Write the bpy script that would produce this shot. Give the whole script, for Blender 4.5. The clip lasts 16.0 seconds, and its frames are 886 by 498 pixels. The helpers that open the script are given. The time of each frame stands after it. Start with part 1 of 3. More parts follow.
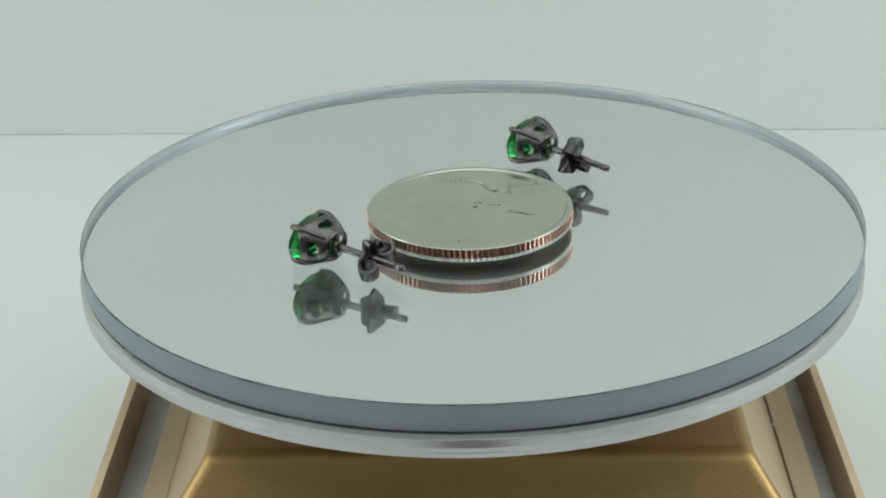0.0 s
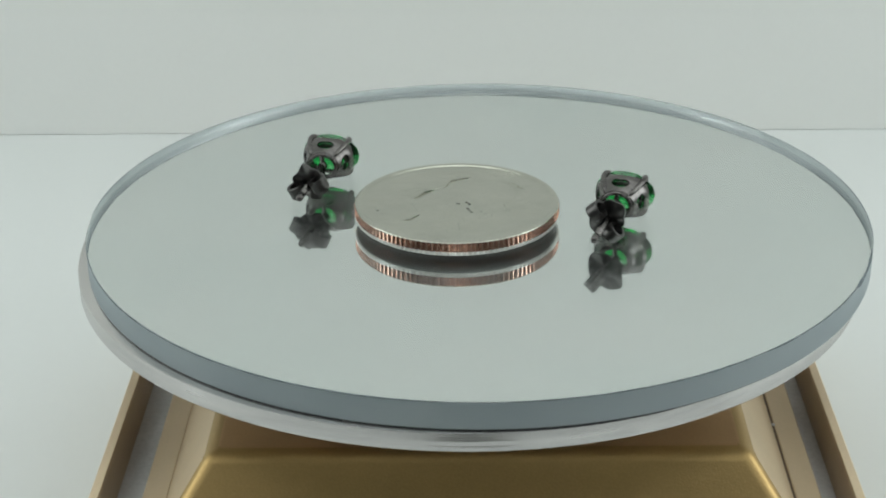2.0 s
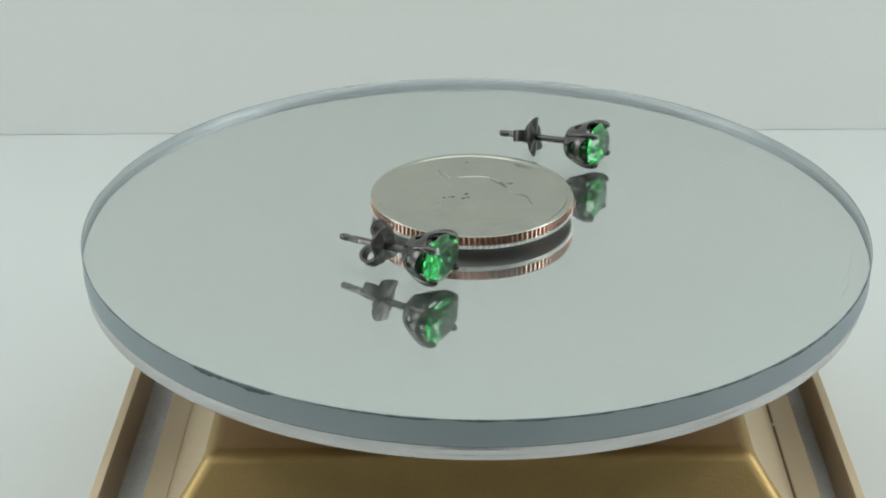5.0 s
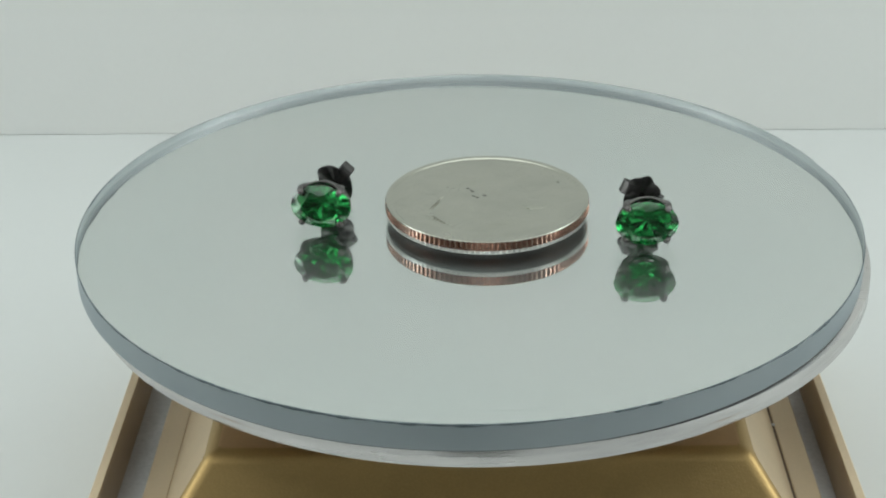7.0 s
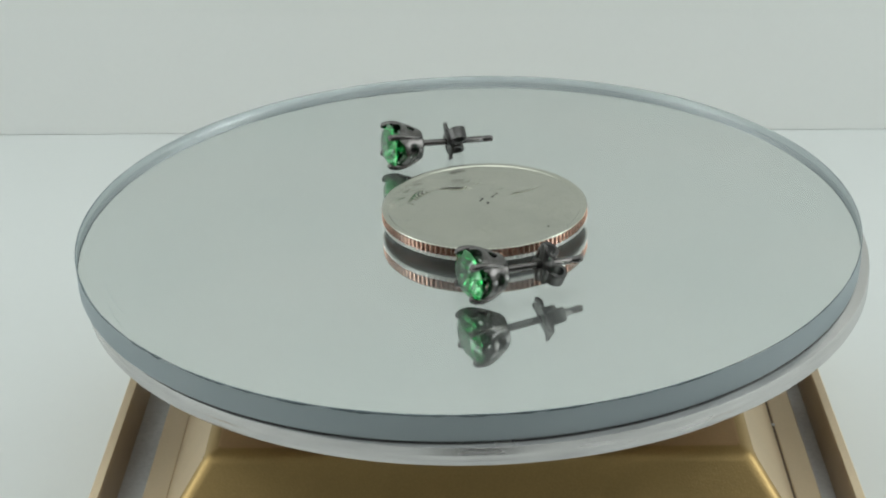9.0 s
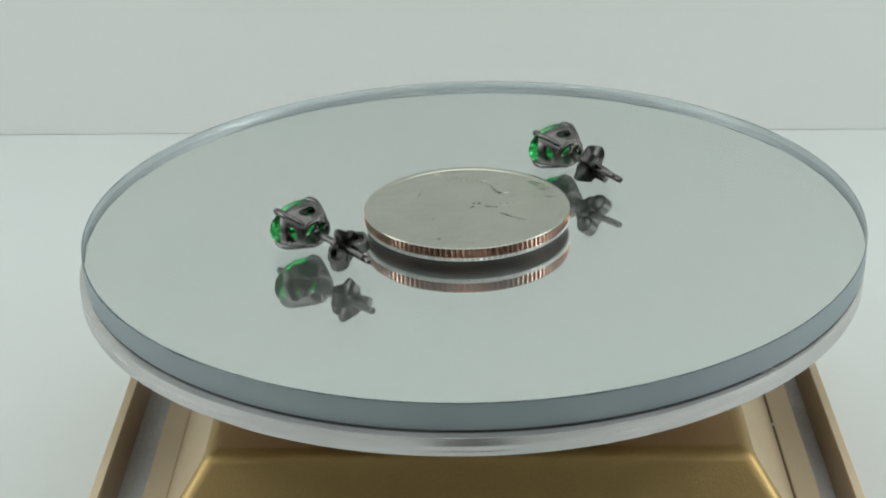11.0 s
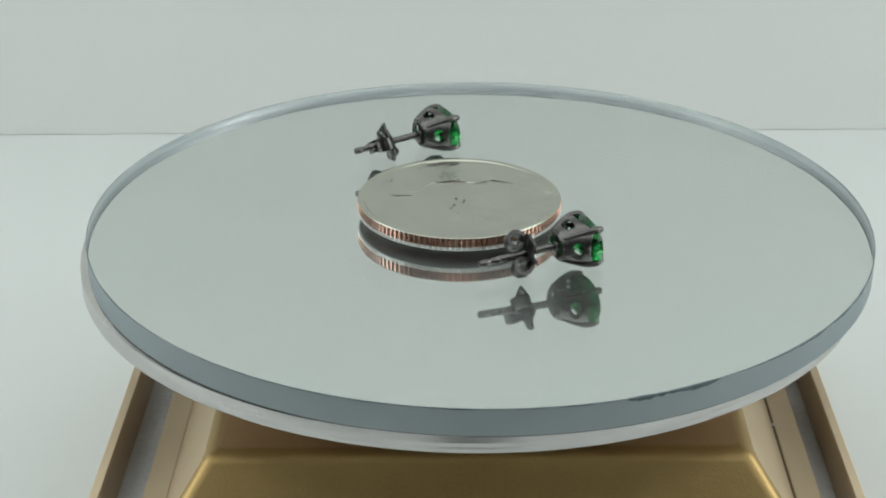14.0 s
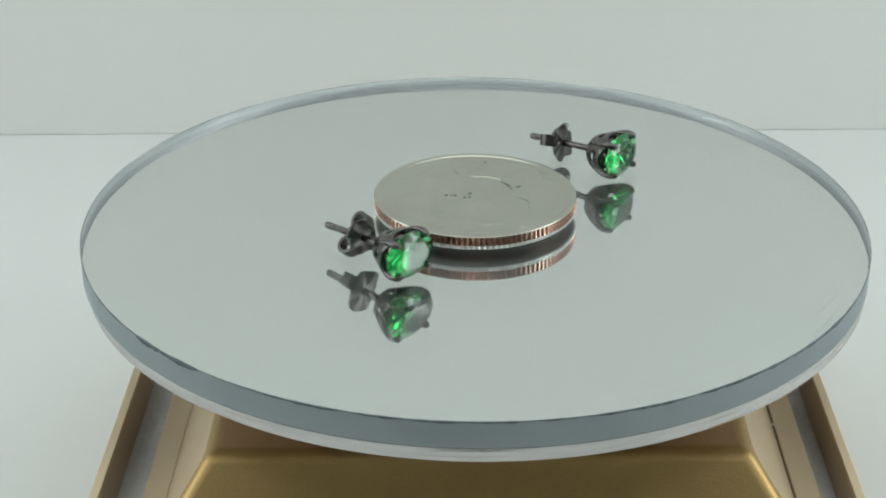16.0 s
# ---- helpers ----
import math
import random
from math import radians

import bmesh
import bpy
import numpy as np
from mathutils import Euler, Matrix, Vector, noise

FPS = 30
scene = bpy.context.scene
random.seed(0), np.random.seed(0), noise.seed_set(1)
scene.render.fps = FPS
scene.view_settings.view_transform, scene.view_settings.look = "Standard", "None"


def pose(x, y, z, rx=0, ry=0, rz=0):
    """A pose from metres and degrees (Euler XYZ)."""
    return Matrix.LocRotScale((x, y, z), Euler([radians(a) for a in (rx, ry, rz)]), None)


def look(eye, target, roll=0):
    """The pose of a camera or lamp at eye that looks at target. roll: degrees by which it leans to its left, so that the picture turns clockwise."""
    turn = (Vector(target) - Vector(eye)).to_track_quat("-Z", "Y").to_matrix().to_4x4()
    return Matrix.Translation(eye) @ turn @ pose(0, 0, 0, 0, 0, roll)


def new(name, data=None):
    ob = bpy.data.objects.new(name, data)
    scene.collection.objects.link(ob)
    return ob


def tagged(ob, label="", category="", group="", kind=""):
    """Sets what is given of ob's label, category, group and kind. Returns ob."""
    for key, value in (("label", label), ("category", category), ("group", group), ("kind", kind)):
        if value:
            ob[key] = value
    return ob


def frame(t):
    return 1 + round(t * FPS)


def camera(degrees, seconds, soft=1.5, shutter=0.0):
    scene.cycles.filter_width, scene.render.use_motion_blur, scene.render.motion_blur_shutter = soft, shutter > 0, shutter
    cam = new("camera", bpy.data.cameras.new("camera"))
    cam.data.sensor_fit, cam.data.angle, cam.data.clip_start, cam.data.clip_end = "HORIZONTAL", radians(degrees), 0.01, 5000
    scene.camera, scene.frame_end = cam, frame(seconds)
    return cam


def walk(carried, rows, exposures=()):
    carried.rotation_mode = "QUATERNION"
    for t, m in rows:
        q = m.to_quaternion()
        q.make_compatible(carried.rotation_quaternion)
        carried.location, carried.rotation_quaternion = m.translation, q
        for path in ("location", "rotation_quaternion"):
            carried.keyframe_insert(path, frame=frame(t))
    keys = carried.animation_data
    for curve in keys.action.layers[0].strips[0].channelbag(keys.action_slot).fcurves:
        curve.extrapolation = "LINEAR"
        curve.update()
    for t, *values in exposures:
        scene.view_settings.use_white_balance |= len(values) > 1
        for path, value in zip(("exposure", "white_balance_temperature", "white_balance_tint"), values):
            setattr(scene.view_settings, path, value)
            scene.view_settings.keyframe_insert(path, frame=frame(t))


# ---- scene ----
cam = camera(28.9, 16.0, soft=2.0)
EYE = (0.0, -0.18880, 0.08600)
FWD = (-0.01737, 0.90093, -0.43363)
VIEW = look(EYE, [e + 0.2 * f for e, f in zip(EYE, FWD)], -0.92)
walk(cam, [(0.0, VIEW), (16.0, VIEW)])

MM = 0.001
TAU = 2 * math.pi

# ---- light: one wide soft panel overhead in a white photo corner, two added side fills ----
world = bpy.data.worlds.new("world")
scene.world = world
world.use_nodes = True
world.node_tree.nodes["Background"].inputs[0].default_value = (0.85, 0.9, 0.86, 1)
world.node_tree.nodes["Background"].inputs[1].default_value = 0.05


def panel(name, wide, high, watts, m):
    data = bpy.data.lights.new(name, "AREA")
    data.shape, data.size, data.size_y, data.energy = "RECTANGLE", wide, high, watts
    data.color = (0.92, 1.0, 0.995)
    new(name, data).matrix_world = m


panel("ceiling_panel_light", 0.62, 0.42, 0.83, pose(0, -0.085, 0.352))
# unseen fill lamps at both sides, added to brighten the rails and gold
panel("side_fill_light", 0.16, 0.12, 0.20, look((-0.31, -0.03, 0.13), (0, -0.02, 0)))
panel("side_fill_light", 0.16, 0.12, 0.255, look((0.31, -0.03, 0.13), (0, -0.02, 0)))
scene.view_settings.exposure = 0.0


# ---- materials ----
def material(name, colour, rough=0.5, metal=0.0, vary=0.12, scale=200.0, bump=0.0, bump_scale=2000.0,
             stretch=(1, 1, 1), ior=1.45, transmission=0.0, rough_vary=0.0):
    """A principled material whose colour, gloss and relief vary by two noises at real size."""
    m = bpy.data.materials.new(name)
    m.use_nodes = True
    nt = m.node_tree
    n, l = nt.nodes, nt.links
    b = n["Principled BSDF"]
    b.inputs["Roughness"].default_value = rough
    b.inputs["Metallic"].default_value = metal
    b.inputs["IOR"].default_value = ior
    b.inputs["Transmission Weight"].default_value = transmission
    tc = n.new("ShaderNodeTexCoord")
    mp = n.new("ShaderNodeMapping")
    mp.inputs["Scale"].default_value = stretch
    l.new(tc.outputs["Object"], mp.inputs["Vector"])
    big = n.new("ShaderNodeTexNoise")
    big.inputs["Scale"].default_value, big.inputs["Detail"].default_value = scale, 5
    fine = n.new("ShaderNodeTexNoise")
    fine.inputs["Scale"].default_value, fine.inputs["Detail"].default_value = bump_scale, 3
    l.new(mp.outputs[0], big.inputs["Vector"])
    l.new(mp.outputs[0], fine.inputs["Vector"])
    ramp = n.new("ShaderNodeValToRGB")
    lo = [max(0.0, c * (1 - vary)) for c in colour]
    hi = [min(1.0, c * (1 + vary)) for c in colour]
    ramp.color_ramp.elements[0].position, ramp.color_ramp.elements[0].color = 0.3, (*lo, 1)
    ramp.color_ramp.elements[1].position, ramp.color_ramp.elements[1].color = 0.7, (*hi, 1)
    mix = n.new("ShaderNodeMath")
    mix.operation = "MULTIPLY_ADD"
    mix.inputs[1].default_value, mix.inputs[2].default_value = 0.35, 0.0
    l.new(fine.outputs["Fac"], mix.inputs[0])
    add = n.new("ShaderNodeMath")
    add.operation = "MULTIPLY_ADD"
    add.inputs[1].default_value = 0.65
    l.new(big.outputs["Fac"], add.inputs[0])
    l.new(mix.outputs[0], add.inputs[2])
    l.new(add.outputs[0], ramp.inputs["Fac"])
    l.new(ramp.outputs["Color"], b.inputs["Base Color"])
    if rough_vary:
        rr = n.new("ShaderNodeMapRange")
        rr.inputs["To Min"].default_value = max(0.0, rough - rough_vary)
        rr.inputs["To Max"].default_value = rough + rough_vary
        l.new(big.outputs["Fac"], rr.inputs["Value"])
        l.new(rr.outputs[0], b.inputs["Roughness"])
    if bump:
        bp = n.new("ShaderNodeBump")
        bp.inputs["Strength"].default_value, bp.inputs["Distance"].default_value = 1.0, bump
        l.new(fine.outputs["Fac"], bp.inputs["Height"])
        l.new(bp.outputs[0], b.inputs["Normal"])
    return m


SURROUND = material("dark_surround", (0.24, 0.235, 0.23), 0.85, vary=0.15, scale=6, bump=2e-5, bump_scale=900)
WALL = material("white_board", (0.835, 0.84, 0.82), 0.75, vary=0.012, scale=9, bump=2e-5, bump_scale=900)
TABLE = material("white_table", (0.70, 0.715, 0.705), 0.5, vary=0.012, scale=12, bump=1e-5, bump_scale=700)


def coated_acrylic():
    """Clear acrylic with a low-glare face: most light is bent through it, a little is mirrored softly."""
    m = bpy.data.materials.new("clear_acrylic")
    m.use_nodes = True
    n, l = m.node_tree.nodes, m.node_tree.links
    bend, gloss, mix = (n.new("ShaderNodeBsdfRefraction"), n.new("ShaderNodeBsdfGlossy"), n.new("ShaderNodeMixShader"))
    tc, dust, tint = n.new("ShaderNodeTexCoord"), n.new("ShaderNodeTexNoise"), n.new("ShaderNodeValToRGB")
    dust.inputs["Scale"].default_value, dust.inputs["Detail"].default_value = 45.0, 4
    tint.color_ramp.elements[0].position, tint.color_ramp.elements[0].color = 0.3, (0.975, 0.99, 0.985, 1)
    tint.color_ramp.elements[1].position, tint.color_ramp.elements[1].color = 0.7, (0.995, 0.995, 0.99, 1)
    l.new(tc.outputs["Object"], dust.inputs["Vector"])
    l.new(dust.outputs["Fac"], tint.inputs["Fac"])
    l.new(tint.outputs["Color"], bend.inputs["Color"])
    bend.inputs["IOR"].default_value, bend.inputs["Roughness"].default_value = 1.49, 0.0
    gloss.inputs["Roughness"].default_value = 0.2
    mix.inputs[0].default_value = 0.12
    l.new(bend.outputs[0], mix.inputs[1])
    l.new(gloss.outputs[0], mix.inputs[2])
    l.new(mix.outputs[0], n["Material Output"].inputs["Surface"])
    return m


ACRYLIC = coated_acrylic()


def cut_edge():
    """The sawn edge of the acrylic: part scatters light, part lets it through softly."""
    m = bpy.data.materials.new("cut_acrylic_edge")
    m.use_nodes = True
    n, l = m.node_tree.nodes, m.node_tree.links
    bend, matt, gloss = n.new("ShaderNodeBsdfGlass"), n.new("ShaderNodeBsdfDiffuse"), n.new("ShaderNodeBsdfGlossy")
    body, face = n.new("ShaderNodeMixShader"), n.new("ShaderNodeMixShader")
    tc, haze, tint = n.new("ShaderNodeTexCoord"), n.new("ShaderNodeTexNoise"), n.new("ShaderNodeValToRGB")
    haze.inputs["Scale"].default_value, haze.inputs["Detail"].default_value = 110.0, 4
    tint.color_ramp.elements[0].position, tint.color_ramp.elements[0].color = 0.3, (0.60, 0.70, 0.75, 1)
    tint.color_ramp.elements[1].position, tint.color_ramp.elements[1].color = 0.7, (0.68, 0.78, 0.82, 1)
    l.new(tc.outputs["Object"], haze.inputs["Vector"])
    l.new(haze.outputs["Fac"], tint.inputs["Fac"])
    l.new(tint.outputs["Color"], matt.inputs["Color"])
    bend.inputs["Color"].default_value = (0.73, 0.74, 0.745, 1)
    bend.inputs["IOR"].default_value, bend.inputs["Roughness"].default_value = 1.49, 0.35
    gloss.inputs["Roughness"].default_value = 0.3
    body.inputs[0].default_value, face.inputs[0].default_value = 0.38, 0.05
    l.new(bend.outputs[0], body.inputs[1])
    l.new(matt.outputs[0], body.inputs[2])
    l.new(body.outputs[0], face.inputs[1])
    l.new(gloss.outputs[0], face.inputs[2])
    l.new(face.outputs[0], n["Material Output"].inputs["Surface"])
    return m


RIM = cut_edge()
MIRROR = material("mirror_coat", (0.838, 0.862, 0.85), 0.02, 1.0, vary=0.01, scale=30)
CHROME = material("brushed_chrome", (0.59, 0.57, 0.56), 0.26, 1.0, vary=0.16, scale=60, bump=4e-6, bump_scale=220,
                  stretch=(1, 1, 9), rough_vary=0.05)
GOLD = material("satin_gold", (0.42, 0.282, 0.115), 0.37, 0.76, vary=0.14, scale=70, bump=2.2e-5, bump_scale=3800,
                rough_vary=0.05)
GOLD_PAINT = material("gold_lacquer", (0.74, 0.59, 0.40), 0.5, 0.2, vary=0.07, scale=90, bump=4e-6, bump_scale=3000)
# redder gold: the reflection on the block's flat top, put into its colour
GOLD_REFLECT = material("gold_reflection", (0.50, 0.315, 0.155), 0.45, 0.6, vary=0.12, scale=80, bump=6e-6, bump_scale=3500)
# darker copy of the gold, with the rail's unlit inner face in its colour
RAIL_SHADE = material("shaded_gold", (0.42, 0.325, 0.22), 0.42, 0.4, vary=0.12, scale=120, bump=5e-6,
                      bump_scale=2500)
SILVER = material("silver_strip", (0.70, 0.70, 0.715), 0.42, 0.25, vary=0.2, scale=85, bump=4e-6, bump_scale=1800)
DARK = material("dark_gap", (0.05, 0.045, 0.04), 0.6, vary=0.2)
STRUCK = material("polished_cupronickel", (0.46, 0.455, 0.40), 0.08, 1.0, vary=0.15, scale=900)
SEAM = material("brown_seam", (0.16, 0.11, 0.07), 0.6, vary=0.3)
SCRATCH = material("scratched_acrylic", (0.36, 0.40, 0.40), 0.5, vary=0.3, scale=500)
BACK_PAINT = material("backing_paint", (0.17, 0.18, 0.185), 0.5, vary=0.15, scale=150)
NICK = material("ground_edge", (0.115, 0.145, 0.16), 0.55, vary=0.35, scale=500)
# darker copy of the coin's metal, with the underside's shade in its colour
CUPRO_SHADE = material("shaded_cupronickel", (0.31, 0.33, 0.325), 0.5, 0.6, vary=0.08, scale=300)
CUPRO = material("cupronickel", (0.505, 0.50, 0.435), 0.24, 1.0, vary=0.09, scale=260, bump=2.5e-6, bump_scale=2600,
                 rough_vary=0.07)
REED_SILVER = material("bright_cupronickel", (0.80, 0.80, 0.77), 0.3, 0.7, vary=0.12, scale=1500)
COPPER = material("copper_core", (0.375, 0.195, 0.142), 0.25, 1.0, vary=0.2, scale=1300, bump=5e-6, bump_scale=5000)
CREST = material("pale_copper", (0.62, 0.44, 0.36), 0.25, 1.0, vary=0.25, scale=1500)
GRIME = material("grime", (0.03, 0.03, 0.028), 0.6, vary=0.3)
BLACK_METAL = material("black_plated_metal", (0.145, 0.135, 0.131), 0.25, 1.0, vary=0.3, scale=700, bump=8e-6,
                       bump_scale=2500, rough_vary=0.08)
CLUTCH_METAL = material("worn_black_metal", (0.095, 0.091, 0.089), 0.32, 1.0, vary=0.35, scale=900, bump=1.2e-5,
                        bump_scale=2200, rough_vary=0.08)
GEM = material("green_stone", (0.03, 0.475, 0.105), 0.06, ior=1.76, transmission=1.0, vary=0.05, scale=300)


# ---- mesh helpers ----
def ob_from(name, bm, mats, smooth=None):
    me = bpy.data.meshes.new(name)
    bmesh.ops.recalc_face_normals(bm, faces=bm.faces) if smooth != "keep" else None
    bm.to_mesh(me)
    bm.free()
    for m in (mats if isinstance(mats, (list, tuple)) else [mats]):
        me.materials.append(m)
    if smooth == "all":
        me.polygons.foreach_set("use_smooth", [True] * len(me.polygons))
    elif isinstance(smooth, (int, float)):
        me.polygons.foreach_set("use_smooth", [True] * len(me.polygons))
        me.set_sharp_from_angle(angle=radians(smooth))
    return new(name, me)


def part(name, bm, mat, parent, label="", smooth=None):
    ob = ob_from(name, bm, mat, smooth)
    ob.parent = parent
    return tagged(ob, label) if label else ob


def box(x0, x1, y0, y1, z0, z1, bevel=0.0, segs=2):
    bm = bmesh.new()
    bmesh.ops.create_cube(bm, size=1.0, matrix=Matrix.LocRotScale(
        ((x0 + x1) / 2, (y0 + y1) / 2, (z0 + z1) / 2), None, (x1 - x0, y1 - y0, z1 - z0)))
    if bevel:
        bmesh.ops.bevel(bm, geom=bm.edges[:], offset=bevel, segments=segs, affect="EDGES", profile=0.5)
    return bm


def smoothstep(x):
    x = min(1.0, max(0.0, x))
    return x * x * (3 - 2 * x)


def lathe(profile, segs=192):
    """Revolve (r, z) pairs about z; r 0 gives a pole."""
    bm = bmesh.new()
    rings = []
    for r, z in profile:
        if r <= 0:
            rings.append([bm.verts.new((0, 0, z))])
        else:
            rings.append([bm.verts.new((r * math.cos(TAU * i / segs), r * math.sin(TAU * i / segs), z))
                          for i in range(segs)])
    for a, b in zip(rings, rings[1:]):
        for i in range(segs):
            j = (i + 1) % segs
            if len(a) == 1:
                bm.faces.new((a[0], b[i], b[j]))
            elif len(b) == 1:
                bm.faces.new((a[i], b[0], a[j]))
            else:
                bm.faces.new((a[i], b[i], b[j], a[j]))
    return bm


def tube(points, radii, segs=12, bm=None):
    """A round bar along points with its radius at each, closed by rounded ends."""
    bm = bm or bmesh.new()
    pts = [Vector(p) for p in points]
    rings = []
    up = None
    for i, p in enumerate(pts):
        d = (pts[min(i + 1, len(pts) - 1)] - pts[max(i - 1, 0)]).normalized()
        if up is None:
            up = d.orthogonal().normalized()
        up = (up - d * up.dot(d)).normalized()
        side = d.cross(up)
        r = radii[i] if isinstance(radii, (list, tuple)) else radii
        rings.append([bm.verts.new(p + (up * math.cos(TAU * k / segs) + side * math.sin(TAU * k / segs)) * r)
                      for k in range(segs)])
    for a, b in zip(rings, rings[1:]):
        for k in range(segs):
            bm.faces.new((a[k], a[(k + 1) % segs], b[(k + 1) % segs], b[k]))
    bm.faces.new(rings[0][::-1])
    bm.faces.new(rings[-1])
    return bm


# ---- setting: white table and boards that close the place ----
TABLE_Z, BACK_Y, LID_Z = -0.042, 0.1310, 0.36
table = ob_from("table", box(-0.45, 0.45, -0.60, 0.40, TABLE_Z - 0.02, TABLE_Z), TABLE)
tagged(table, "plain white matte table top under the display base", "table", kind="structure")
wall = ob_from("wall_north", box(-0.45, 0.45, -0.004, 0.004, TABLE_Z + 0.0001, LID_Z), WALL)
wall.matrix_world = pose(0, BACK_Y + 0.004, 0, 0, 0, -0.33)
tagged(wall, "plain off-white board standing behind the turntable", "wall", kind="structure")
for name, b in (("wall_west", (-0.362, -0.35, -0.27, BACK_Y, TABLE_Z, LID_Z)),
                ("wall_east", (0.35, 0.362, -0.27, BACK_Y, TABLE_Z, LID_Z))):
    tagged(ob_from(name, box(*b), WALL), "plain white board closing the place", "wall", kind="structure")
# unseen dark walls, added so that the metal has something dark to mirror
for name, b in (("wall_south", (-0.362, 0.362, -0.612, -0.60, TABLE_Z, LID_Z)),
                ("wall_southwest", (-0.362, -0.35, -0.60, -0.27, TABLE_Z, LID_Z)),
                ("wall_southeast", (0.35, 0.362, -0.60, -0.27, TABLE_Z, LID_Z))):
    tagged(ob_from(name, box(*b), SURROUND), "unseen dark grey wall added around the camera for dark reflections", "wall",
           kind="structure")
tagged(ob_from("ceiling", box(-0.37, 0.37, -0.62, 0.15, LID_Z, LID_Z + 0.01), WALL),
       "plain white board overhead", "ceiling", kind="structure")


# dark block out of view, added to be mirrored in the chrome rim
stand = new("reflected_block")
tagged(stand, "unseen dark block added for the dark reflection in the chrome plate", "stand")


# ---- gold and silver display base ----
def frustum(h0, z0, h1, z1, bevel):
    """A square block, half width h0 at z0 and h1 at z1, with its edges rounded."""
    bm = bmesh.new()
    lo = [bm.verts.new((sx * h0, sy * h0, z0)) for sx, sy in ((-1, -1), (1, -1), (1, 1), (-1, 1))]
    hi = [bm.verts.new((sx * h1, sy * h1, z1)) for sx, sy in ((-1, -1), (1, -1), (1, 1), (-1, 1))]
    bm.faces.new(lo[::-1])
    bm.faces.new(hi)
    for i in range(4):
        bm.faces.new((lo[i], lo[(i + 1) % 4], hi[(i + 1) % 4], hi[i]))
    bmesh.ops.recalc_face_normals(bm, faces=bm.faces)
    edges = [e for e in bm.edges if not all(v.co.z < z0 + 1e-6 for v in e.verts)]
    bmesh.ops.bevel(bm, geom=edges, offset=bevel, segments=6, affect="EDGES", profile=0.5)
    bm.normal_update()
    return bm


def square_ring(h0, h1, z0, z1, bevel=0.0):
    """A square frame between half widths h0 and h1."""
    bm = bmesh.new()
    vs = [[bm.verts.new((sx * h, sy * h, z)) for sx, sy in ((-1, -1), (1, -1), (1, 1), (-1, 1))]
          for h, z in ((h0, z0), (h1, z0), (h1, z1), (h0, z1))]
    for a in range(4):
        for i in range(4):
            p, q = vs[a], vs[(a + 1) % 4]
            bm.faces.new((p[i], q[i], q[(i + 1) % 4], p[(i + 1) % 4]))
    if bevel:
        bmesh.ops.recalc_face_normals(bm, faces=bm.faces)
        bmesh.ops.bevel(bm, geom=bm.edges[:], offset=bevel, segments=3, affect="EDGES", profile=0.5)
    return bm


